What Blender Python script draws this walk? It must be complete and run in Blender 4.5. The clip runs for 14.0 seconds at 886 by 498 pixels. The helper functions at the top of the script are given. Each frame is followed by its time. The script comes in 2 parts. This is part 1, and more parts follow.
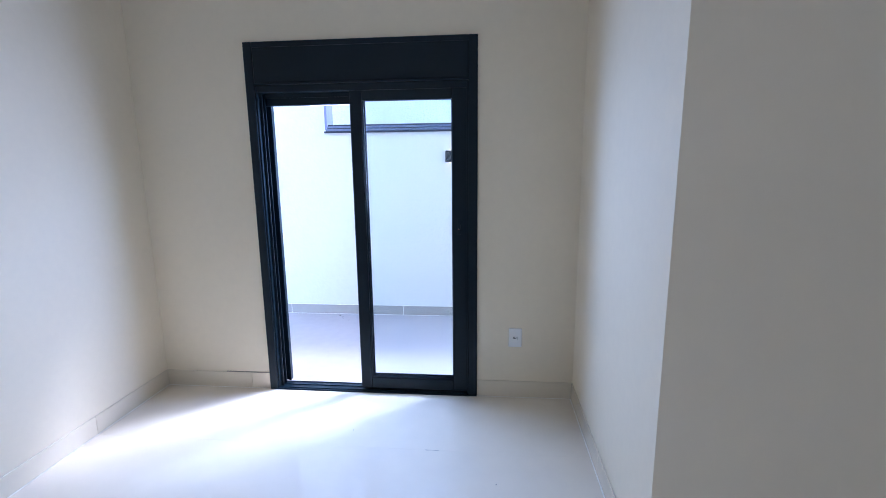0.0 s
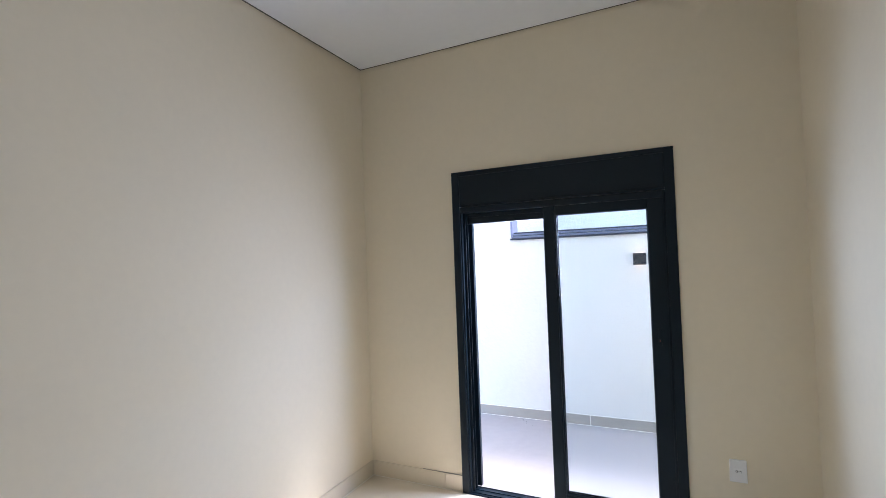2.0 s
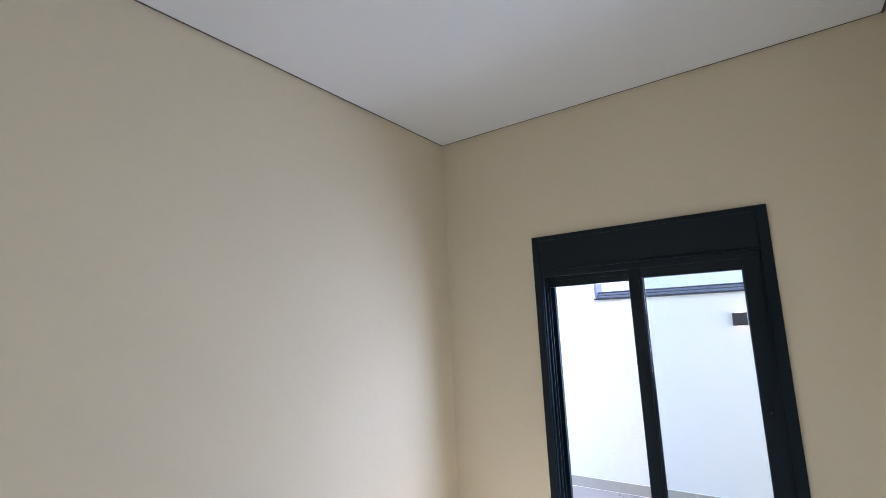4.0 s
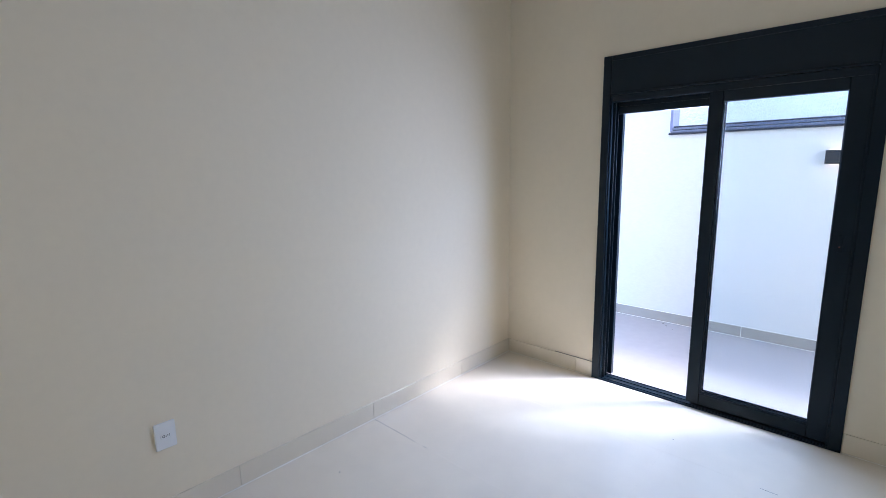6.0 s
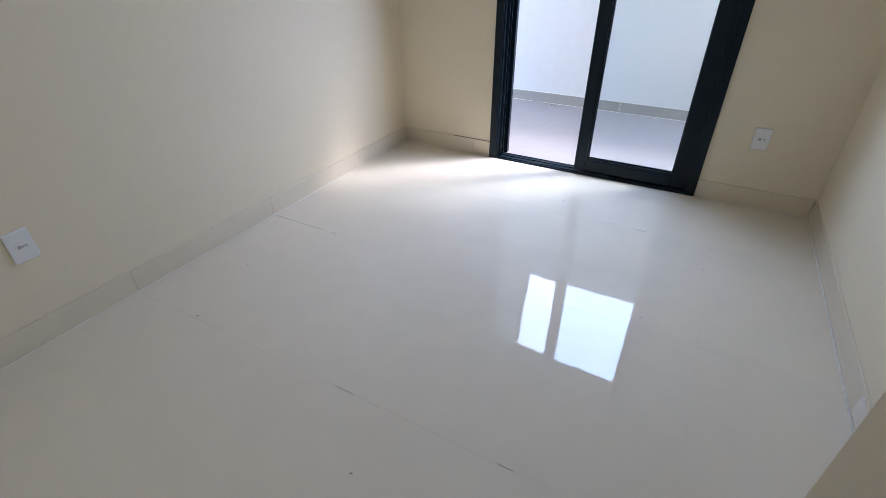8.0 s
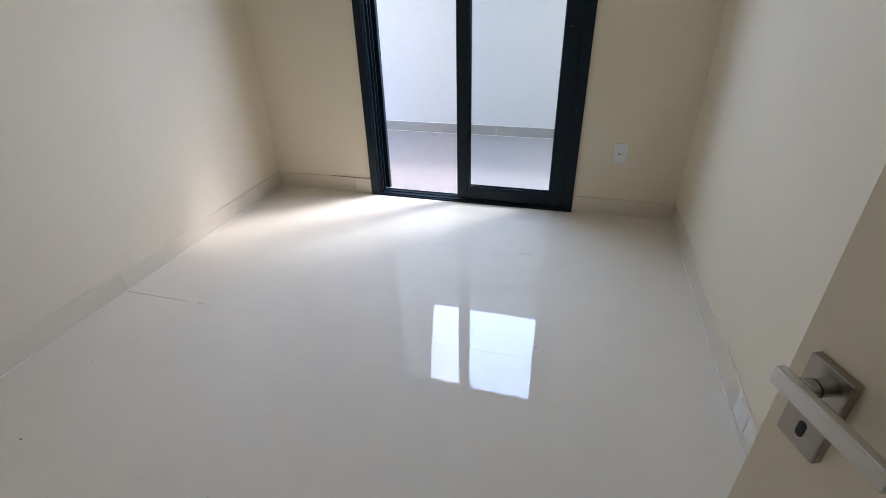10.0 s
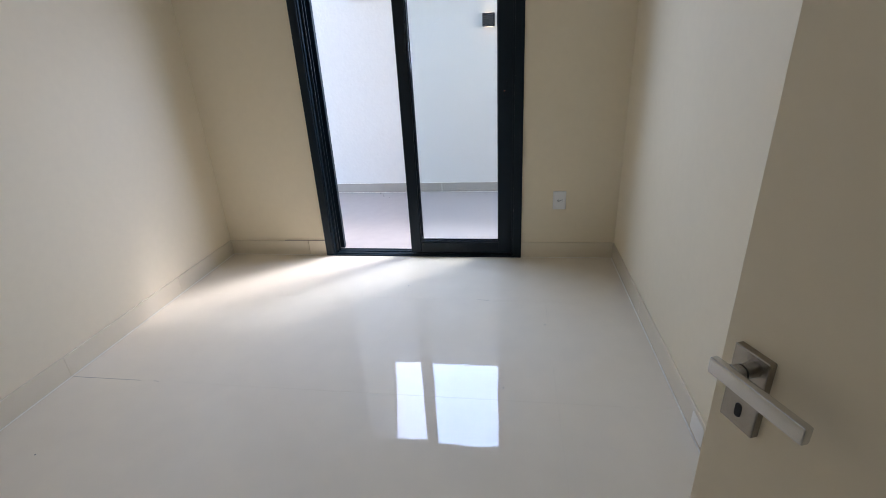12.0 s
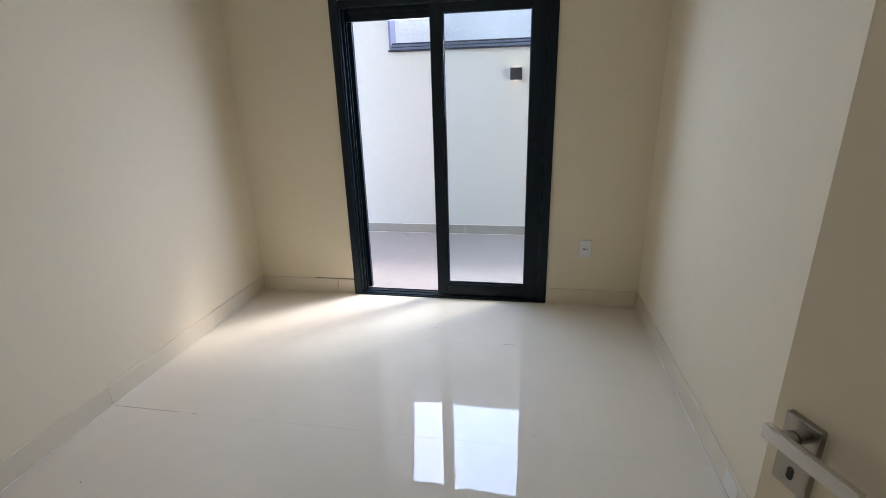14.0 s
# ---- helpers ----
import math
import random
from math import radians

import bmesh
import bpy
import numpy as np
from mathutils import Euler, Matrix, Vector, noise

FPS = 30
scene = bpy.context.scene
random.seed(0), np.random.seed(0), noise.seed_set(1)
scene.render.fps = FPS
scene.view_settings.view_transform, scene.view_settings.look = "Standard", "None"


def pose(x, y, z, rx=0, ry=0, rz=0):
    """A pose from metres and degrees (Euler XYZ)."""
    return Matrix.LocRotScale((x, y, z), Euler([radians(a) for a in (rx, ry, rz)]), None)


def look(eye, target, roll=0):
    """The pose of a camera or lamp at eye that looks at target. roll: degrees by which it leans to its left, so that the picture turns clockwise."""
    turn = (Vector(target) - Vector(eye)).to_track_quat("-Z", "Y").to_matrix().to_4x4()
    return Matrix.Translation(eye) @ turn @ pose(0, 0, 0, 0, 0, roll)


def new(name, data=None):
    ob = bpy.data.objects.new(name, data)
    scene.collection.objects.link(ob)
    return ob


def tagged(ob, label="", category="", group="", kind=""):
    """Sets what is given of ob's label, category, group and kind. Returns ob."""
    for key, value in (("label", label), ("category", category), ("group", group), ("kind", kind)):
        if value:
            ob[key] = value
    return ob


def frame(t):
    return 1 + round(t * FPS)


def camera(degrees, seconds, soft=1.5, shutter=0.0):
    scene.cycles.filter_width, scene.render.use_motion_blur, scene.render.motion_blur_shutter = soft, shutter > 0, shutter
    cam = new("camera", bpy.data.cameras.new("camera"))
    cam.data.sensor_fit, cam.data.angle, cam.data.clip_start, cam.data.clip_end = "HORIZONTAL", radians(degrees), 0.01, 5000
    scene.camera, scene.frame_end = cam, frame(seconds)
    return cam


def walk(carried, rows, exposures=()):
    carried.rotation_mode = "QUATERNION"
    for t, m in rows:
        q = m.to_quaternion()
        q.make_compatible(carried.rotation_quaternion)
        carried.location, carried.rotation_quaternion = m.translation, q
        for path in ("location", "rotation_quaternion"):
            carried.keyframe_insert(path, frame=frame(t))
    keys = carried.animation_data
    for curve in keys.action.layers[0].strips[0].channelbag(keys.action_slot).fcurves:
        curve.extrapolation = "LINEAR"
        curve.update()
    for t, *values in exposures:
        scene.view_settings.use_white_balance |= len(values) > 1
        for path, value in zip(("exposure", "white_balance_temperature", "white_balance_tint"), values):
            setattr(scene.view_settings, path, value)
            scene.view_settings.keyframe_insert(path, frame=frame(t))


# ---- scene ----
cam = camera(87.0, 14.0, soft=0.75)
PATH = [
    (0, (1.41, -2.73, 1.456), (1.222, -0.773, 1.089), -0.6),
    (0.5, (1.378, -2.759, 1.489), (1.083, -0.806, 1.178), -1.2),
    (1, (1.321, -2.82, 1.519), (0.876, -0.882, 1.304), -1.8),
    (1.5, (1.297, -2.861, 1.529), (0.629, -0.977, 1.46), -1.9),
    (2, (1.291, -2.877, 1.557), (0.431, -1.072, 1.604), -2.1),
    (2.5, (1.281, -2.878, 1.572), (0.306, -1.137, 1.712), -2.2),
    (3, (1.281, -2.902, 1.606), (0.249, -1.208, 1.861), -2.8),
    (3.2, (1.313, -2.929, 1.616), (0.26, -1.258, 1.926), -2.8),
    (5.5, (1.329, -3.001, 1.55), (0.013, -1.495, 1.52), -0.8),
    (6, (1.368, -2.963, 1.484), (0.019, -1.529, 1.136), -1.0),
    (6.5, (1.308, -2.96, 1.389), (0.044, -1.578, 0.688), -0.7),
    (7, (1.272, -2.974, 1.348), (0.135, -1.625, 0.406), -0.3),
    (7.5, (1.277, -2.958, 1.318), (0.264, -1.593, 0.264), -1.0),
    (8, (1.255, -2.96, 1.273), (0.442, -1.49, 0.187), -0.3),
    (8.5, (1.331, -2.951, 1.262), (0.738, -1.372, 0.187), 0.1),
    (8.7, (1.349, -2.955, 1.294), (0.848, -1.335, 0.235), 0.3),
    (11, (1.278, -2.649, 1.289), (0.821, -0.931, 0.373), -2.9),
    (11.5, (1.29, -2.775, 1.299), (0.915, -0.994, 0.469), -4.0),
    (12, (1.288, -2.865, 1.31), (0.999, -1.052, 0.517), -3.1),
    (12.5, (1.25, -2.898, 1.32), (0.943, -1.08, 0.544), -2.1),
    (13, (1.245, -2.837, 1.331), (0.847, -1.037, 0.555), -1.2),
    (13.5, (1.215, -2.854, 1.344), (0.759, -1.059, 0.588), -1.0),
    (14, (1.197, -2.946, 1.389), (0.856, -1.085, 0.742), -1.6),
]
EXPOSURE = [
    (0, 3.24, 4800, 20), (0.5, 3.20, 5040, 19), (1, 3.16, 5400, 18), (1.5, 3.19, 5640, 17), (3, 3.32, 5700, 17), (5.3, 3.31, 5440, 17), (6.5, 3.02, 5180, 18),
    (7.5, 2.89, 5440, 17), (8.5, 2.86, 5670, 16), (11, 2.79, 5800, 16), (12.5, 2.77, 5950, 16), (14, 2.73, 6130, 15),
]
walk(cam, [(t, look(e, g, r)) for t, e, g, r in PATH], EXPOSURE)
# ---- light ----
SUN_AZ, SUN_EL = 51.0, 50.0
world = bpy.data.worlds.new("sky")
scene.world = world
world.use_nodes = True
wn = world.node_tree
sky = wn.nodes.new("ShaderNodeTexSky")
sky.sky_type = "NISHITA"
sky.sun_disc = False
sky.sun_elevation = radians(SUN_EL)
sky.sun_rotation = radians(SUN_AZ)
sky.air_density, sky.dust_density, sky.ozone_density = 1.0, 0.7, 1.6
wn.nodes["Background"].inputs["Strength"].default_value = 0.15
# fair-weather clouds: white veils over the blue
where, cloud, band, grey, lift, veil = (wn.nodes.new(n) for n in ("ShaderNodeTexCoord", "ShaderNodeTexNoise", "ShaderNodeMapRange", "ShaderNodeRGBToBW", "ShaderNodeMath", "ShaderNodeMix"))
cloud.inputs["Scale"].default_value, cloud.inputs["Detail"].default_value, cloud.inputs["Roughness"].default_value = 5.0, 7, 0.55
band.inputs[1].default_value, band.inputs[2].default_value, band.inputs[4].default_value = 0.53, 0.66, 0.85
lift.operation, lift.inputs[1].default_value = "MULTIPLY", 1.35
veil.data_type = "RGBA"
wn.links.new(where.outputs["Generated"], cloud.inputs["Vector"])
wn.links.new(cloud.outputs[0], band.inputs[0])
wn.links.new(sky.outputs[0], grey.inputs[0])
wn.links.new(grey.outputs[0], lift.inputs[0])
wn.links.new(band.outputs[0], veil.inputs[0])
wn.links.new(sky.outputs[0], veil.inputs[6])
wn.links.new(lift.outputs[0], veil.inputs[7])
wn.links.new(veil.outputs[2], wn.nodes["Background"].inputs[0])

sun = new("sun", bpy.data.lights.new("sun", "SUN"))
sun.data.energy = 0.45
sun.data.angle = radians(11)
sun.data.color = (1.0, 0.95, 0.91)
sun.matrix_world = look((8 * math.sin(radians(SUN_AZ)) * math.cos(radians(SUN_EL)), 8 * math.cos(radians(SUN_AZ)) * math.cos(radians(SUN_EL)), 8 * math.sin(radians(SUN_EL))), (0, 0, 0))

# added area lamp, slanting into the sliding door's opening, stands in for sky light
sky_stand_in = new("sky_stand_in", bpy.data.lights.new("sky_stand_in", "AREA"))
# its mirror image in the polished floor draws the bright sky there
sky_stand_in.data.shape, sky_stand_in.data.size, sky_stand_in.data.size_y = "RECTANGLE", 0.935, 0.757
sky_stand_in.data.energy = 4.1
sky_stand_in.data.color = (0.73, 0.81, 1.0)
sky_stand_in.matrix_world = look((0.763, 0.298, 1.564), (0.763, 0.298 - math.cos(radians(15)), 1.564 - math.sin(radians(15))))


# ---- materials ----
def material(name, color, rough=0.5, metal=0.0, grain=40.0, vary=0.06, stain=1.2, bump=0.1, bump_scale=60.0, spec=0.5, coat=0.0, dist=0.002, per_object=0.0):
    """Paint, stone or metal: two scales of colour variation, a fine relief."""
    m = bpy.data.materials.new(name)
    m.use_nodes = True
    nt = m.node_tree
    b = nt.nodes["Principled BSDF"]
    b.inputs["Roughness"].default_value = rough
    b.inputs["Metallic"].default_value = metal
    b.inputs["Specular IOR Level"].default_value = spec
    b.inputs["Coat Weight"].default_value = coat
    b.inputs["Coat Roughness"].default_value = 0.03
    co = nt.nodes.new("ShaderNodeTexCoord")
    geo = nt.nodes.new("ShaderNodeNewGeometry")
    fine, broad = nt.nodes.new("ShaderNodeTexNoise"), nt.nodes.new("ShaderNodeTexNoise")
    fine.inputs["Scale"].default_value, broad.inputs["Scale"].default_value = grain, stain
    fine.inputs["Detail"].default_value, broad.inputs["Detail"].default_value = 4, 3
    for n in (fine, broad):
        nt.links.new(geo.outputs["Position"], n.inputs["Vector"])
    add = nt.nodes.new("ShaderNodeMath")
    add.operation = "ADD"
    nt.links.new(fine.outputs[0], add.inputs[0])
    nt.links.new(broad.outputs[0], add.inputs[1])
    last = add
    if per_object:
        info = nt.nodes.new("ShaderNodeObjectInfo")
        mul = nt.nodes.new("ShaderNodeMath")
        mul.operation = "MULTIPLY_ADD"
        mul.inputs[1].default_value = per_object
        nt.links.new(info.outputs["Random"], mul.inputs[0])
        nt.links.new(add.outputs[0], mul.inputs[2])
        last = mul
    ramp = nt.nodes.new("ShaderNodeMapRange")
    ramp.inputs[1].default_value, ramp.inputs[2].default_value = 0.6, 1.4
    ramp.inputs[3].default_value, ramp.inputs[4].default_value = 1 - vary, 1 + vary
    nt.links.new(last.outputs[0], ramp.inputs[0])
    mix = nt.nodes.new("ShaderNodeMix")
    mix.data_type, mix.blend_type = "RGBA", "MULTIPLY"
    mix.inputs[0].default_value = 1.0
    mix.inputs[6].default_value = (*color, 1)
    nt.links.new(ramp.outputs[0], mix.inputs[7])
    nt.links.new(mix.outputs[2], b.inputs["Base Color"])
    if bump:
        tex = nt.nodes.new("ShaderNodeTexNoise")
        tex.inputs["Scale"].default_value, tex.inputs["Detail"].default_value = bump_scale, 3
        nt.links.new(geo.outputs["Position"], tex.inputs["Vector"])
        bp = nt.nodes.new("ShaderNodeBump")
        bp.inputs["Strength"].default_value, bp.inputs["Distance"].default_value = bump, dist
        nt.links.new(tex.outputs[0], bp.inputs["Height"])
        nt.links.new(bp.outputs[0], b.inputs["Normal"])
    return m


def glass_material(name, tint):
    m = bpy.data.materials.new(name)
    m.use_nodes = True
    nt = m.node_tree
    nt.nodes.remove(nt.nodes["Principled BSDF"])
    out = nt.nodes["Material Output"]
    tr, gl, mx, lw, pw, ma = (nt.nodes.new(n) for n in ("ShaderNodeBsdfTransparent", "ShaderNodeBsdfGlossy", "ShaderNodeMixShader", "ShaderNodeLayerWeight", "ShaderNodeMath", "ShaderNodeMath"))
    tr.inputs[0].default_value = (*tint, 1)
    gl.inputs["Roughness"].default_value = 0.01
    lw.inputs["Blend"].default_value = 0.5
    pw.operation, ma.operation = "POWER", "MULTIPLY_ADD"
    pw.inputs[1].default_value = 5.0
    ma.inputs[1].default_value, ma.inputs[2].default_value = 0.9, 0.02
    nt.links.new(lw.outputs["Facing"], pw.inputs[0])
    nt.links.new(pw.outputs[0], ma.inputs[0])
    nt.links.new(ma.outputs[0], mx.inputs[0])
    nt.links.new(tr.outputs[0], mx.inputs[1])
    nt.links.new(gl.outputs[0], mx.inputs[2])
    nt.links.new(mx.outputs[0], out.inputs[0])
    return m


def glow_material(name, color, strength):
    m = bpy.data.materials.new(name)
    m.use_nodes = True
    b = m.node_tree.nodes["Principled BSDF"]
    b.inputs["Emission Color"].default_value = (*color, 1)
    b.inputs["Emission Strength"].default_value = strength
    return m


PAINT = material("cream_wall_paint", (0.872, 0.772, 0.582), 0.75, grain=25, vary=0.02, stain=0.8, bump=0.12, bump_scale=180, spec=0.3, dist=0.001)
CEIL = material("white_ceiling_paint", (0.90, 0.90, 0.89), 0.85, grain=20, vary=0.015, stain=0.7, bump=0.05, bump_scale=150, spec=0.2, dist=0.001)
# shade of narrow gaps put into a dark brown colour
GAP_SHADE = material("painted_gap_shade", (0.30, 0.27, 0.23), 0.9, grain=20, vary=0.1, bump=0.1)
FLOOR = material("polished_cream_porcelain", (0.865, 0.775, 0.62), 0.008, grain=9, vary=0.03, stain=1.1, bump=0.10, bump_scale=7, spec=0.45, dist=0.003, per_object=0.03)
SKIRT = material("cream_porcelain_skirting", (0.82, 0.728, 0.560), 0.22, grain=9, vary=0.03, bump=0.05, bump_scale=9, spec=0.5, dist=0.001, per_object=0.12)
# dark colour painting the shade along the ceiling's edge
SHADE_STRIP = material("painted_gap_edge_shade", (0.17, 0.145, 0.12), 0.6, grain=50, vary=0.1, bump=0.05)
GROUT = material("pale_grout", (0.90, 0.86, 0.76), 0.8, grain=120, vary=0.15, stain=6, bump=0.3, bump_scale=300)
JOINT = material("grey_tile_joint", (0.79, 0.70, 0.56), 0.5, grain=120, vary=0.2, stain=4, bump=0.3, bump_scale=300)
OPEN_JOINT = material("dark_open_joint", (0.10, 0.085, 0.07), 0.9, grain=120, vary=0.3, stain=20, bump=0.2)
ALU = material("black_powder_coated_aluminium", (0.007, 0.015, 0.023), 0.30, metal=0.0, grain=200, vary=0.1, stain=3, bump=0.06, bump_scale=700, spec=0.24, dist=0.0006)
GASKET = material("black_rubber_gasket", (0.008, 0.008, 0.009), 0.6, grain=150, vary=0.1, bump=0.05)
GLASS = glass_material("clear_glass", (0.970, 0.992, 1.0))
WHITE_PLASTIC = material("white_gloss_plastic", (0.91, 0.90, 0.87), 0.25, grain=60, vary=0.01, bump=0.0)
HOLE = material("dark_socket_hole", (0.02, 0.02, 0.02), 0.6, bump=0.0)
DOOR_PAINT = material("cream_door_lacquer", (0.87, 0.775, 0.60), 0.45, grain=30, vary=0.02, stain=1.0, bump=0.06, bump_scale=220, dist=0.0008)
NICKEL = material("brushed_nickel", (0.40, 0.37, 0.33), 0.24, metal=1.0, grain=250, vary=0.08, stain=8, bump=0.08, bump_scale=900, dist=0.0004)
CHROME = material("satin_chrome", (0.66, 0.655, 0.64), 0.27, metal=1.0, grain=250, vary=0.04, bump=0.03, bump_scale=700, dist=0.0004)
OUT_PAINT = material("white_textured_wall_paint", (0.73, 0.705, 0.67), 0.85, grain=18, vary=0.03, stain=0.9, bump=0.5, bump_scale=38, spec=0.2, dist=0.004)
STUCCO = material("rough_white_stucco", (0.80, 0.80, 0.80), 0.9, grain=30, vary=0.08, stain=1.2, bump=0.9, bump_scale=45, spec=0.2, dist=0.012)
OUT_TILE = material("matte_greige_porcelain", (0.43, 0.375, 0.335), 0.45, grain=14, vary=0.06, stain=1.6, bump=0.08, bump_scale=60, per_object=0.02)
OUT_SKIRT = material("grey_porcelain_skirting", (0.37, 0.34, 0.30), 0.4, grain=14, vary=0.06, stain=1.6, bump=0.08, bump_scale=60, per_object=0.2)
FLASH = material("dark_grey_metal_flashing", (0.030, 0.034, 0.048), 0.35, metal=0.3, grain=30, vary=0.15, stain=2, bump=0.05, bump_scale=20)
# paler copies of the flashing, with the sky's gleam painted into the colour
FLASH_PALE = material("skylit_metal_flashing", (0.15, 0.17, 0.24), 0.35, metal=0.2, grain=30, vary=0.15, stain=2, bump=0.05, bump_scale=20)
STRIP = material("skylit_lavender_metal", (0.22, 0.23, 0.36), 0.4, metal=0.1, grain=30, vary=0.12, stain=2, bump=0.05, bump_scale=20)
LAMP_BLACK = material("black_lamp_housing", (0.010, 0.012, 0.017), 0.45, grain=120, vary=0.1, bump=0.05)
LAMP_GLOW = glow_material("warm_lamp_lens", (1.0, 0.66, 0.38), 0.8)
PALE_PATCH = material("pale_matte_patch", (0.82, 0.78, 0.69), 0.4, grain=80, vary=0.04, bump=0.05)
PEBBLE = material("grey_mortar_crumb", (0.30, 0.28, 0.25), 0.9, grain=200, vary=0.2, bump=0.4, bump_scale=400)
LATCH = material("red_brown_latch", (0.22, 0.06, 0.04), 0.4, bump=0.0)


# ---- builders ----
def box(bm, x0, x1, y0, y1, z0, z1, bevel=0.0, seg=1):
    """Adds a box, its edges rounded, to bm."""
    made = bmesh.ops.create_cube(bm, size=1.0)["verts"]
    for v in made:
        v.co = Vector((x0 + (v.co.x + 0.5) * (x1 - x0), y0 + (v.co.y + 0.5) * (y1 - y0), z0 + (v.co.z + 0.5) * (z1 - z0)))
    if bevel:
        edges = list({e for v in made for e in v.link_edges})
        bmesh.ops.bevel(bm, geom=edges, offset=bevel, segments=seg, affect="EDGES", profile=0.5)
    return bm


def boxes(*rows, bevel=0.0):
    bm = bmesh.new()
    for r in rows:
        box(bm, *r, bevel=bevel)
    return bm


def mesh_of(name, bm, mat, smooth=False):
    me = bpy.data.meshes.new(name)
    bm.to_mesh(me)
    bm.free()
    me.materials.append(mat)
    if smooth:
        for p in me.polygons:
            p.use_smooth = True
    return me


def part(name, bm, mat, parent, label="", smooth=False):
    ob = new(name, mesh_of(name, bm, mat, smooth))
    ob.parent = parent
    return tagged(ob, label=label)


def solid(name, bm, mat, label, category, kind="structure", smooth=False):
    return tagged(new(name, mesh_of(name, bm, mat, smooth)), label=label, category=category, kind=kind)


def empty(name, m, label, category, kind="", group=""):
    ob = new(name)
    ob.matrix_world = m
    ob.empty_display_size = 0.1
    return tagged(ob, label=label, category=category, kind=kind, group=group)


def rounded_plate(bm, w, h, d, r, seg=5, rim=0.003):
    """A plate w by h with rounded corners, standing in local xz, its back at y = 0 and its bevelled face at y = d."""
    def ring(inset, y):
        pts = []
        for cx, cz, a0 in ((w / 2 - r, h / 2 - r, 0), (-w / 2 + r, h / 2 - r, 90), (-w / 2 + r, -h / 2 + r, 180), (w / 2 - r, -h / 2 + r, 270)):
            for i in range(seg + 1):
                a = radians(a0 + 90 * i / seg)
                pts.append(bm.verts.new((cx + (r - inset) * math.cos(a), y, cz + (r - inset) * math.sin(a))))
        return pts
    rings = [ring(0, 0), ring(0, d - rim), ring(rim, d)]
    n = len(rings[0])
    for a, b in zip(rings, rings[1:]):
        for i in range(n):
            bm.faces.new((a[i], b[i], b[(i + 1) % n], a[(i + 1) % n]))
    bm.faces.new(list(reversed(rings[2])))
    bm.faces.new(rings[0])
    bmesh.ops.recalc_face_normals(bm, faces=bm.faces)
    return bm


def cylinder(bm, r, a, b, seg=20, r2=None):
    """A capped cylinder from a to b."""
    a, b = Vector(a), Vector(b)
    made = bmesh.ops.create_cone(bm, cap_ends=True, segments=seg, radius1=r, radius2=r if r2 is None else r2, depth=(b - a).length)["verts"]
    m = Matrix.Translation((a + b) / 2) @ (b - a).to_track_quat("Z", "Y").to_matrix().to_4x4()
    bmesh.ops.transform(bm, matrix=m, verts=made)
    return bm


# ---- the room ----
XL, XR, YN, YS, ZC = -0.722, 1.940, 0.015, -3.08, 3.0
DX0, DX1, DZ = 0.02, 1.332, 2.12      # the opening for the sliding door
T = 0.15

solid("wall_north", boxes((XL - T, DX0, YN, YN + T, -0.1, 3.35), (DX1, 6.0, YN, YN + T, -0.1, 3.35), (DX0, DX1, YN, YN + T, DZ, 3.35)), PAINT,
      "smooth cream painted wall around the sliding glass door", "wall")
solid("wall_west", boxes((XL - T, XL, YS - T, YN, -0.1, 3.35)), PAINT, "smooth cream painted side wall, softly lit by the glass door", "wall")
solid("wall_east", boxes((XR, XR + T, YS - T, YN, -0.1, 3.35)), PAINT, "smooth cream painted side wall beside the entrance door", "wall")
HX0, HX1, HZ = 1.03, 1.915, 2.13      # the entrance doorway
solid("wall_south", boxes((XL, HX0, YS - T, YS, -0.1, 3.35), (HX1, XR, YS - T, YS, -0.1, 3.35), (HX0, HX1, YS - T, YS, HZ, 3.35)), PAINT,
      "smooth cream painted wall with the entrance doorway", "wall")
G = 0.013
solid("ceiling", boxes((XL + G, XR - G, YS + G, YN - G, ZC, ZC + 0.02), bevel=0.001), CEIL, "flat white plasterboard ceiling with a thin shadow gap", "ceiling")
# slab coloured dark so the recess over the ceiling looks shaded
solid("ceiling_slab", boxes((XL, XR, YS, YN, ZC + 0.05, ZC + 0.30)), GAP_SHADE, "slab over the ceiling's shadow gap, the recess shade painted dark", "ceiling")

# added dark strips in the ceiling gap, painted as its shade
solid("trim", boxes((XL, XL + 0.002, YS, YN, ZC + 0.002, ZC + 0.05), (XR - 0.002, XR, YS, YN, ZC + 0.002, ZC + 0.05), (XL, XR, YN - 0.002, YN, ZC + 0.002, ZC + 0.05)), SHADE_STRIP,
      "dark strip painting the shade between wall and ceiling", "trim")

# hallway behind the doorway
solid("hallway_wall", boxes((XL - T, 2.6, -4.75, -4.6, -0.1, 3.35), (XL - T, XL, -4.6, YS - T, -0.1, 3.35), (2.45, 2.6, -4.6, YS - T, -0.1, 3.35), (XR, 2.45, YS - T, YS, -0.1, 3.35)), PAINT,
      "plain cream painted hallway wall", "wall")
solid("hallway_ceiling", boxes((XL, 2.45, -4.6, YS - T, 2.7, 2.8)), CEIL, "plain white hallway ceiling", "ceiling")
solid("hallway_floor", boxes((XL, 2.45, -4.6, YS, -0.06, 0.0)), FLOOR, "polished cream hallway floor", "floor")
# unseen roof; its overhang is added to darken the yard wall
solid("roof", boxes((XL - 0.3, 6.0, -4.9, 0.95, 3.35, 3.55)), OUT_PAINT, "flat white concrete roof, unseen, its overhang added to shade the yard", "roof")

# ---- outside ----
YO = 1.61
XS = -0.084      # where the yard wall steps down
solid("ground", boxes((-60, 60, -60, 60, -0.30, -0.075)), OUT_TILE, "plain ground around the house", "ground")
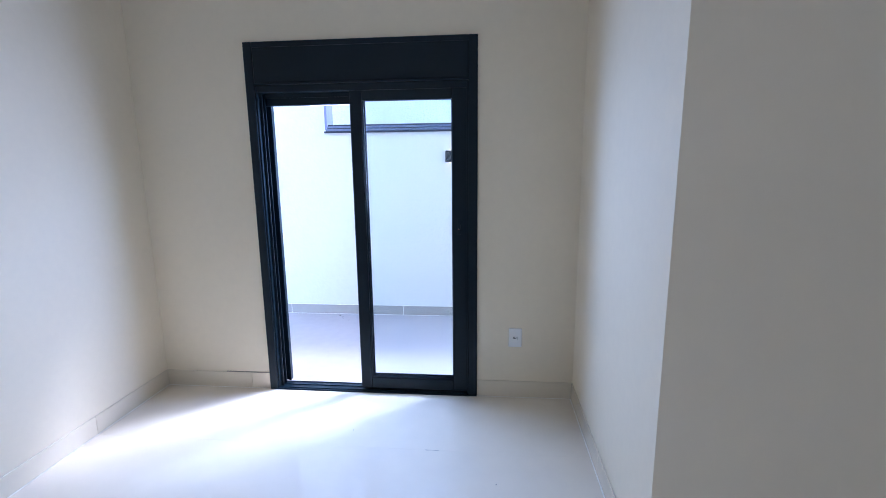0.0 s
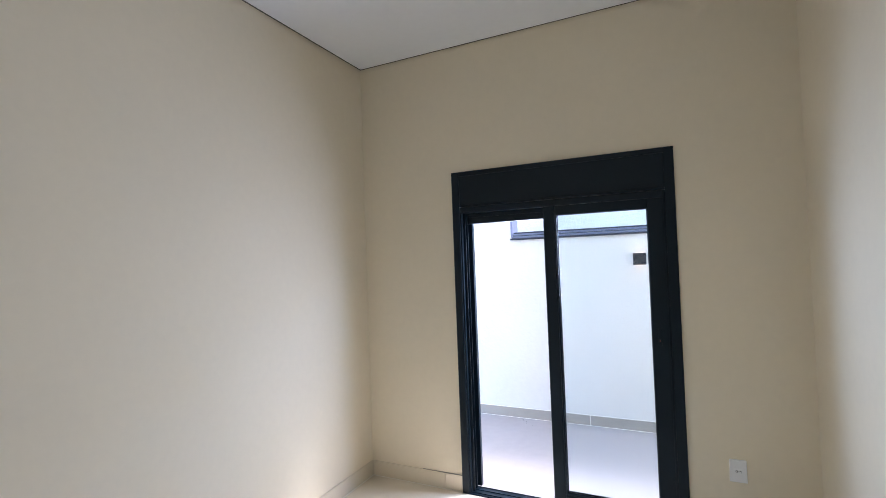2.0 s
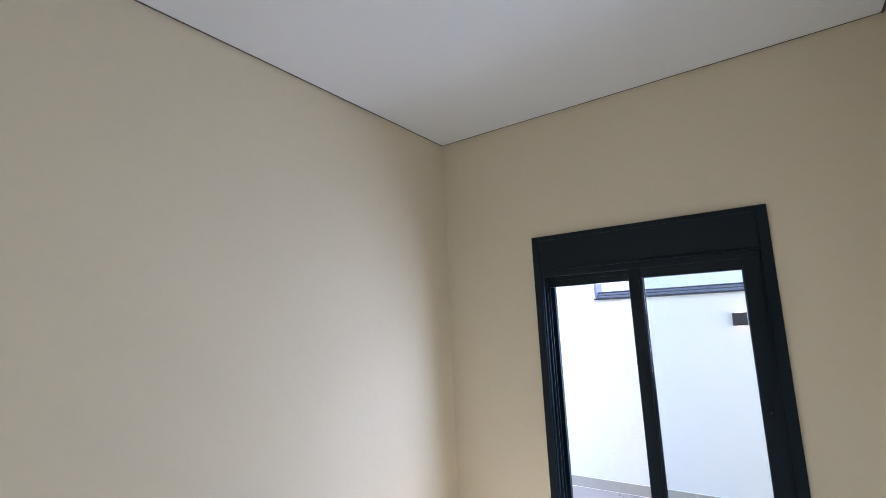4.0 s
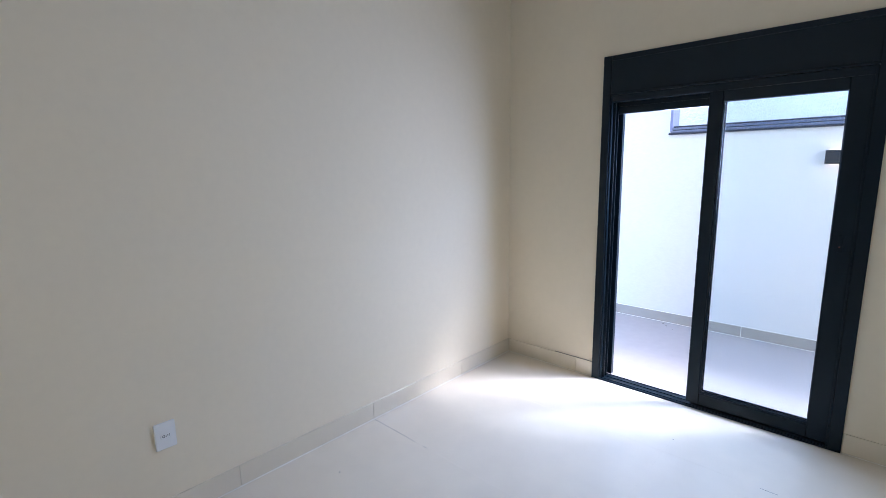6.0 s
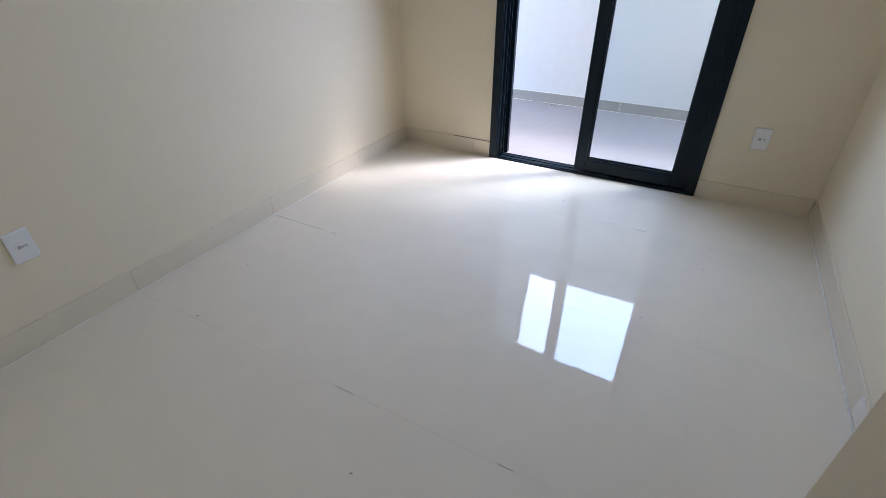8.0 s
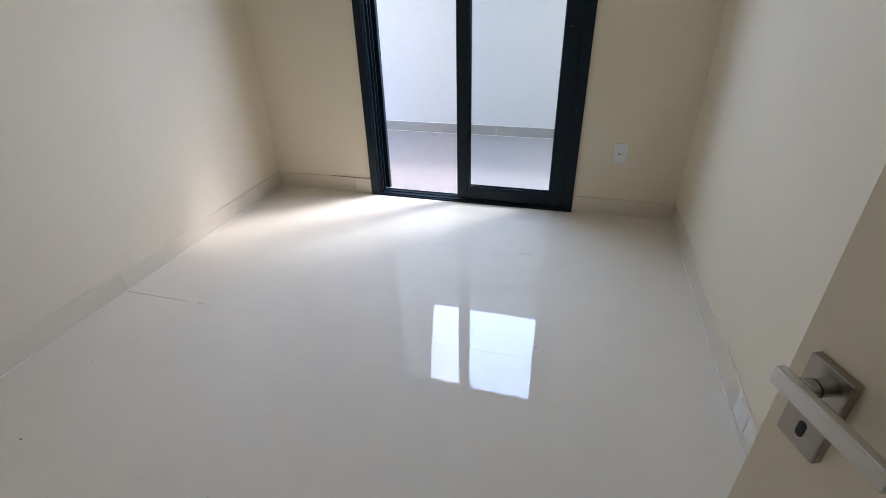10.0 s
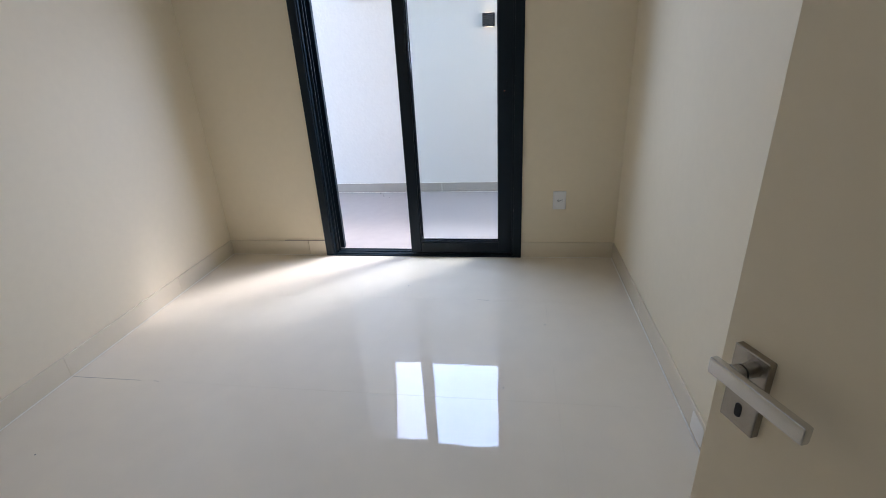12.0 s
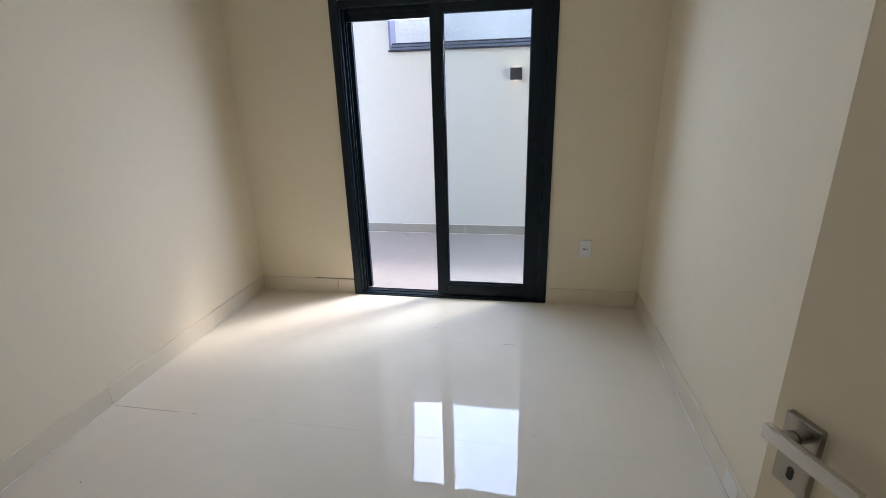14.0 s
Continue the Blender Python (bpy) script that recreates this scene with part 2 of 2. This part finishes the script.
solid("yard_wall", boxes((-2.6, XS, YO, YO + 0.15, -0.1, 3.7), (XS, 6.0, YO, YO + 0.15, -0.1, 1.745)), OUT_PAINT,
      "white textured yard wall with a stepped top", "wall")
solid("yard_end_wall", boxes((-2.75, -2.6, 0.17, YO + 0.15, -0.1, 3.7)), OUT_PAINT, "white end wall of the narrow side yard", "wall")

bm = bmesh.new()
n = 90
rows = []
for i in range(n + 1):
    x = -1.2 + 8.0 * i / n
    top = 2.675 + 0.012 * noise.noise(Vector((x * 3.1, 0, 0))) + 0.006 * noise.noise(Vector((x * 13.0, 3, 0)))
    rows.append([bm.verts.new(p) for p in ((x, 2.30, -0.1), (x, 2.30, top), (x, 2.46, top), (x, 2.46, -0.1))])
for a, b in zip(rows, rows[1:]):
    for k in range(4):
        bm.faces.new((a[k], a[(k + 1) % 4], b[(k + 1) % 4], b[k]))
bm.faces.new(rows[0]), bm.faces.new(rows[-1])
bmesh.ops.recalc_face_normals(bm, faces=bm.faces)
solid("neighbour_wall", bm, STUCCO, "taller rough white stucco wall behind the yard wall", "wall")

# metal capping of the low wall
capping = empty("wall_capping", pose(0, 0, 0), "dark grey folded metal capping on the yard wall", "flashing", "structure")
part("lower_lip", boxes((XS - 0.012, 6.0, YO - 0.032, YO - 0.004, 1.727, 1.744), bevel=0.003), FLASH, capping)
part("lower_fold", boxes((XS + 0.002, 6.0, YO - 0.024, YO - 0.003, 1.744, 1.763), bevel=0.003), FLASH_PALE, capping, "fold painted paler for the sky light it catches")
part("groove", boxes((XS + 0.006, 6.0, YO - 0.014, YO - 0.002, 1.763, 1.770)), FLASH, capping)
part("upper_fold", boxes((XS + 0.012, 6.0, YO - 0.020, YO - 0.003, 1.770, 1.788), bevel=0.003), FLASH_PALE, capping, "fold painted paler for the sky light it catches")
part("upper_lip", boxes((XS + 0.022, 6.0, YO - 0.016, YO + 0.17, 1.788, 1.802), bevel=0.003), FLASH, capping)
part("upright_strip", boxes((XS - 0.006, XS + 0.016, YO - 0.018, YO + 0.16, 1.756, 3.70), bevel=0.003), STRIP, capping, "upright metal strip on the step, painted pale with sky light")

# wall lamp
lamp = empty("wall_lamp", pose(1.082, YO, 1.504), "square black up and down wall lamp, switched on", "lamp")
part("housing", boxes((-0.052, 0.052, -0.085, -0.006, -0.052, 0.052), bevel=0.003), LAMP_BLACK, lamp)
part("back_plate", boxes((-0.040, 0.040, -0.006, 0.0, -0.044, 0.044)), LAMP_BLACK, lamp)
part("upper_lens", boxes((-0.030, 0.030, -0.062, -0.025, 0.0525, 0.0545)), LAMP_GLOW, lamp, "warm glowing upper lens")
part("lower_lens", boxes((-0.030, 0.030, -0.062, -0.025, -0.0545, -0.0525)), LAMP_GLOW, lamp, "warm glowing lower lens")

# ---- the sliding door with its roller shutter box ----
W, H = 1.352, 2.143
slider = empty("door_1", pose(0, 0, 0), "black aluminium sliding glass door with roller shutter box, half open", "sliding door", "structure")
D = 0.150     # depth of the frame, to the outer edge
b = 0.0025
part("casing", boxes((0, 0.052, 0.0, YN, 0.0, H), bevel=b), ALU, slider)
part("casing", boxes((W - 0.052, W, 0.0, YN, 0.0, H), bevel=b), ALU, slider)
part("top_casing", boxes((0.052, W - 0.052, 0.0, YN, H - 0.030, H), bevel=b), ALU, slider)
part("shutter_box", boxes((0.052, W - 0.052, 0.004, 0.030, 1.918, H - 0.030), (DX0 + 0.002, DX1 - 0.002, 0.030, D, 2.02, DZ - 0.002), bevel=b), ALU, slider, "black flat cover of the roller shutter box")
part("box_ridge", boxes((0.052, W - 0.052, -0.001, 0.030, 1.906, 1.918), bevel=b), ALU, slider)
part("head", boxes((0.052, W - 0.052, 0.012, D, 1.865, 1.906), (0.06, 0.615, 0.085, 0.116, 1.797, 1.865), bevel=b), ALU, slider)
part("head_fin", boxes((0.085, 0.62, 0.062, 0.068, 1.838, 1.865), bevel=0.001), ALU, slider)
part("left_jamb", boxes((0.022, 0.052, YN, D, 0.008, 1.906), (0.052, 0.062, 0.010, D, 0.008, 1.906), bevel=b), ALU, slider)
part("jamb_fin", boxes((0.062, 0.078, 0.034, 0.040, 0.008, 1.865), bevel=0.001), ALU, slider)
part("jamb_fin", boxes((0.062, 0.078, 0.074, 0.080, 0.008, 1.865), bevel=0.001), ALU, slider)
part("jamb_fin", boxes((0.062, 0.092, 0.118, D, 0.008, 1.865), bevel=0.001), ALU, slider)
part("right_jamb", boxes((W - 0.052, W - 0.022, YN, D, 0.008, 1.906), (W - 0.064, W - 0.052, 0.010, D, 0.008, 1.906), bevel=b), ALU, slider)
part("sill", boxes((0.0, W, -0.004, 0.105, 0.0, 0.008), bevel=b), ALU, slider)
for y in (0.012, 0.056, 0.098):
    part("track", boxes((0.062, W - 0.064, y, y + 0.005, 0.008, 0.013), bevel=0.001), ALU, slider)


solid("threshold", boxes((DX0, DX1, 0.107, YN + T + 0.002, -0.07, -0.014), bevel=0.002), OUT_TILE, "pale stone threshold outside the sliding door", "threshold")


def door_leaf(name, x0, x1, y0, y1, inset, label):
    """A sliding leaf: two stiles, two rails, a pane and its beads."""
    z0, z1 = 0.024, 1.868
    s0, s1, rb, rt = inset
    leaf = part(name, boxes((x0, x0 + s0, y0, y1, z0, z1), bevel=0.003), ALU, slider, label)
    part("stile", boxes((x1 - s1, x1, y0, y1, z0, z1), bevel=0.003), ALU, leaf)
    part("bottom_rail", boxes((x0 + s0, x1 - s1, y0 + 0.002, y1 - 0.002, z0, z0 + rb), bevel=0.003), ALU, leaf)
    part("top_rail", boxes((x0 + s0, x1 - s1, y0 + 0.002, y1 - 0.002, z1 - rt, z1), bevel=0.003), ALU, leaf)
    bead = 0.010
    gx0, gx1, gz0, gz1 = x0 + s0, x1 - s1, z0 + rb, z1 - rt
    ym = (y0 + y1) / 2
    part("glazing_bead", boxes((gx0, gx0 + bead, y0 + 0.008, ym - 0.004, gz0, gz1), (gx1 - bead * 0.4, gx1, y0 + 0.008, ym - 0.004, gz0, gz1),
                               (gx0 + bead, gx1 - bead * 0.4, y0 + 0.008, ym - 0.004, gz0, gz0 + bead), (gx0 + bead, gx1 - bead * 0.4, y0 + 0.008, ym - 0.004, gz1 - bead * 0.4, gz1), bevel=0.0015), ALU, leaf)
    part("pane", boxes((gx0 + 0.001, gx1 - 0.001, ym - 0.003, ym + 0.003, gz0 + 0.001, gz1 - 0.001)), GLASS, leaf, "clear glass pane")
    return leaf


front = door_leaf("sliding_leaf", 0.610, 1.2895, 0.018, 0.054, (0.070, 0.085, 0.071, 0.060), "black sliding leaf, closed")
door_leaf("sliding_leaf", 0.622, 1.287, 0.062, 0.098, (0.058, 0.085, 0.070, 0.045), "second black sliding leaf, slid behind the first")
part("latch", cylinder(boxes((1.232, 1.252, 0.013, 0.018, 1.03, 1.12), bevel=0.002), 0.006, (1.242, 0.013, 1.06), (1.242, 0.007, 1.06), 14), ALU, front, "small flush black latch")
part("latch_mark", cylinder(bmesh.new(), 0.0035, (1.242, 0.0071, 1.06), (1.242, 0.0055, 1.06), 12), LATCH, front, "tiny red-brown mark")


# ---- sockets ----
def socket(m, label):
    ob = empty("wall_socket", m, label, "socket", group="wall sockets")
    part("cover_plate", rounded_plate(bmesh.new(), 0.079, 0.117, 0.009, 0.004, rim=0.003), WHITE_PLASTIC, ob)
    part("socket_insert", rounded_plate(bmesh.new(), 0.040, 0.024, 0.0105, 0.009, rim=0.001), WHITE_PLASTIC, ob)
    part("switch_mark", boxes((-0.0155, -0.0140, 0.0100, 0.0110, -0.0065, 0.0065)), HOLE, ob, "thin dark mark")
    for dx, dz in ((-0.0075, 0.0015), (-0.0020, -0.0015)):
        part("pin_hole", cylinder(bmesh.new(), 0.0022, (dx, 0.0100, dz), (dx, 0.0110, dz), 12), HOLE, ob, "dark pin hole")
    hole = part("round_hole", cylinder(bmesh.new(), 0.0058, (0.0075, 0.0100, 0.0), (0.0075, 0.0110, 0.0), 18), HOLE, ob, "dark round hole")
    part("hole_centre", cylinder(bmesh.new(), 0.0030, (0.0080, 0.0105, 0.0), (0.0080, 0.0114, 0.0), 14), WHITE_PLASTIC, hole)
    return ob


socket(pose(1.585, YN, 0.392, 0, 0, 180), "white wall socket low on the wall beside the glass door")
socket(pose(XL, -2.463, 0.395, 0, 0, -90), "white wall socket low on the long cream side wall")

# ---- the entrance door ----
LEAF = 22.0
leaf = empty("entrance_door", pose(1.905, -3.055, 0.0, 0, 0, 90 + LEAF), "cream lacquered flush door with nickel lever handle, standing open", "door")
part("leaf", boxes((0.004, 0.850, -0.036, 0.0, 0.008, 2.10), bevel=0.0015), DOOR_PAINT, leaf)
HU, HZ1 = 0.797, 0.902
ob = part("rose", rounded_plate(bmesh.new(), 0.054, 0.054, 0.011, 0.0025, rim=0.0014), NICKEL, leaf, "square brushed nickel rose")
ob.matrix_basis = pose(HU, 0, HZ1)
ob = part("key_plate", rounded_plate(bmesh.new(), 0.054, 0.054, 0.011, 0.0025, rim=0.0014), NICKEL, leaf, "square brushed nickel keyhole plate")
ob.matrix_basis = pose(HU, 0, HZ1 - 0.066)
hole = part("keyhole", rounded_plate(bmesh.new(), 0.010, 0.022, 0.0012, 0.0049, rim=0.0003), HOLE, ob, "dark oval keyhole")
hole.matrix_basis = pose(0, 0.0108, 0)
lever = part("lever", box(bmesh.new(), HU - 0.110, HU + 0.027, 0.036, 0.049, HZ1 - 0.0120, HZ1 + 0.0120, 0.0028, 3), CHROME, leaf, "pale satin chrome lever", smooth=True)
part("neck", cylinder(cylinder(bmesh.new(), 0.0105, (HU, 0.011, HZ1), (HU, 0.022, HZ1), 28), 0.0105, (HU, 0.022, HZ1), (HU, 0.037, HZ1), 28, 0.0140), CHROME, lever)
part("collar", cylinder(bmesh.new(), 0.0110, (HU, 0.0205, HZ1), (HU, 0.0220, HZ1), 28), HOLE, lever, "thin dark collar ring")
for z in (0.25, 1.05, 1.85):
    part("hinge", cylinder(bmesh.new(), 0.007, (0.0, -0.004, z - 0.04), (0.0, -0.004, z + 0.04), 12), NICKEL, leaf)
casing = empty("door_2", pose(0, 0, 0), "cream lacquered door casing round the entrance doorway", "door frame", "structure")
part("jamb", boxes((HX0, HX0 + 0.025, YS - T, YS + 0.012, 0.0, HZ - 0.025), bevel=0.002), DOOR_PAINT, casing)
part("jamb", boxes((HX1 - 0.004, HX1, YS - T, YS + 0.005, 0.0, HZ - 0.025), bevel=0.001), DOOR_PAINT, casing)
part("lintel", boxes((HX0, HX1, YS - T, YS + 0.012, HZ - 0.025, HZ), bevel=0.002), DOOR_PAINT, casing)
part("architrave", boxes((HX0 - 0.060, HX0, YS, YS + 0.014, 0.0, HZ + 0.06), bevel=0.002), DOOR_PAINT, casing)
part("architrave", boxes((HX0, HX1, YS, YS + 0.014, HZ, HZ + 0.06), bevel=0.002), DOOR_PAINT, casing)

# thin pale patch added to draw a pale spot on the skirting
sticker = solid("sticker", rounded_plate(bmesh.new(), 0.105, 0.078, 0.0012, 0.012, rim=0.0004), PALE_PATCH, "small thin pale patch added on a cream skirting tile", "sticker", kind="")
sticker.matrix_world = pose(XR - 0.0082, -1.525, 0.052, 0, 0, 90)

# crumbs of mortar on the yard floor
for x, y, r in ((0.02, 1.50, 0.007), (0.035, 1.46, 0.004), (-0.02, 1.54, 0.009), (0.10, 1.42, 0.004)):
    bm = bmesh.new()
    bmesh.ops.create_icosphere(bm, subdivisions=2, radius=r)
    for v in bm.verts:
        v.co *= 1 + 0.35 * noise.noise(v.co * 200 + Vector((x * 50, 0, 0)))
        v.co.z *= 0.6
    crumb = solid("mortar_crumb", bm, PEBBLE, "small grey mortar crumb on the yard floor", "debris", kind="")
    crumb.matrix_world = pose(x, y, -0.02 + r * 0.5)


# ---- tiles and skirting ----
def piece(name, me, parent, loc):
    ob = new(name, me)
    ob.parent = parent
    ob.location = loc
    return ob


shared = {}


def tile_mesh(name, sx, sy, sz, mat, bevel=0.0012):
    key = (name, round(sx, 3), round(sy, 3), round(sz, 3))
    if key not in shared:
        shared[key] = mesh_of(name, box(bmesh.new(), 0, sx, 0, sy, 0, sz, bevel), mat)
    return shared[key]


floor = solid("floor", boxes((XL, XR, YS - T, YN, -0.06, -0.0008)), JOINT, "polished cream porcelain floor of large square tiles with thin joints", "floor")
J = 0.0006
xs = [XL, -0.125, 0.675, 1.475, XR]
ys = [YS, -2.978, -2.178, -1.378, -0.578, YN]
for x0, x1 in zip(xs, xs[1:]):
    for y0, y1 in zip(ys, ys[1:]):
        sx, sy = x1 - x0 - 0.0001, y1 - y0 - J
        piece("tile", tile_mesh("tile", sx, sy, 0.010, FLOOR, 0.0), floor, (x0 + 0.00005, y0 + J / 2, -0.010))

for x0, x1, y in ((XL + 0.012, -0.36, -1.378), (-0.30, -0.27, -1.378), (0.40, 0.47, -2.178), (1.00, 1.05, -2.178), (1.10, 1.17, -0.578)):
    part("open_joint", boxes((x0, x1, y - 0.0008, y + 0.0008, -0.002, 0.0003)), OPEN_JOINT, floor, "dark open tile joint")

SK, SH = 0.008, 0.107
skirting = tagged(empty("baseboard", pose(0, 0, 0), "cream porcelain skirting tiles along the walls", "baseboard", "structure"))


def skirt_run(along, a0, a1, cuts, fixed, side):
    """Skirting tiles along one wall. along: 'x' or 'y'; fixed: the wall's face; side: the way into the room."""
    edges = [a0] + [c for c in cuts if a0 < c < a1] + [a1]
    for e0, e1 in zip(edges, edges[1:]):
        n = e1 - e0 - 0.0015
        lo = fixed if side > 0 else fixed - SK
        if along == "x":
            piece("skirting_tile", tile_mesh("skirting_tile", n, SK, SH - 0.003, SKIRT), skirting, (e0, lo, 0.003))
        else:
            piece("skirting_tile", tile_mesh("skirting_tile", SK, n, SH - 0.003, SKIRT), skirting, (lo, e0, 0.003))


skirt_run("y", YS, YN, ys, XL, 1)
skirt_run("y", YS, YN, [-2.30, -1.50, -0.70], XR, -1)
skirt_run("x", XL + SK, -0.002, [-0.125], YN, -1)
skirt_run("x", W + 0.002, XR - SK, [], YN, -1)
skirt_run("x", XL + SK, HX0 - 0.062, [-0.125, 0.675], YS, 1)
part("grout_line", boxes((XL + SK, XL + SK + 0.0045, YS, YN - SK, 0.0, 0.0035), (XR - SK - 0.005, XR - SK, YS, YN - SK, 0.0, 0.0035),
                         (XL + SK, -0.002, YN - SK - 0.002, YN - SK, 0.0, 0.003), (W + 0.002, XR - SK, YN - SK - 0.002, YN - SK, 0.0, 0.003)), GROUT, skirting, "pale grout line at the floor")

yard_floor = solid("yard_floor", boxes((-2.6, 6.0, YN + T, YO, -0.075, -0.031)), JOINT, "matte greige porcelain paving of the narrow side yard", "pavement")
for i in range(9):
    for j in range(2):
        x0, y0 = -2.6 + 0.95 * i, (YN + T, 0.80)[j]
        sx, sy = 0.95 - 0.0001, (0.80 - YN - T, YO - 0.80)[j] - 0.0001
        piece("tile", tile_mesh("yard_tile", sx, sy, 0.011, OUT_TILE, 0.0), yard_floor, (x0, y0, -0.031))
yard_skirting = empty("yard_skirting", pose(0, 0, 0), "grey porcelain skirting tiles along the yard wall", "baseboard", "structure")
for i in range(8):
    x0 = -0.533 - 2 * 1.132 + 1.132 * i
    piece("skirting_tile", tile_mesh("yard_skirting_tile", 1.128, 0.010, 0.091, OUT_SKIRT), yard_skirting, (x0 + 0.002, YO - 0.010, -0.016))
part("grout_line", boxes((-2.6, 6.0, YO - 0.007, YO - 0.001, -0.019, 0.077), (-2.6, 6.0, YO - 0.013, YO - 0.007, -0.0195, -0.0165)), GROUT, yard_skirting, "pale grout line")
# thin dark strip painting the shadow on top of the skirting
part("gap_shade_line", boxes((-0.30, -0.004, YN - 0.005, YN - 0.001, SH, SH + 0.004)), GAP_SHADE, skirting, "dark brown strip painting the gap shadow above the skirting")

# specks of dirt on the tiles
for k, (x, y, sx) in enumerate(((-0.45, -1.807, 0.004), (-0.345, -2.163, 0.008), (0.643, -2.408, 0.005), (1.46, -0.813, 0.004), (1.261, -1.305, 0.004), (0.679, -0.43, 0.005))):
    bm = bmesh.new()
    bmesh.ops.create_icosphere(bm, subdivisions=2, radius=1.0)
    for v in bm.verts:
        v.co *= 1 + 0.4 * noise.noise(v.co * 1.7 + Vector((k * 9.0, 0, 0)))
        v.co = Vector((v.co.x * sx, v.co.y * 0.0025, v.co.z * 0.0012))
    speck = tagged(new("dirt_speck", mesh_of("dirt_speck", bm, PEBBLE)), label="tiny dark speck of dirt on the polished tiles", category="debris", group="dirt specks")
    speck.matrix_world = pose(x, y, 0.0009, 0, 0, -40 + 31 * k)
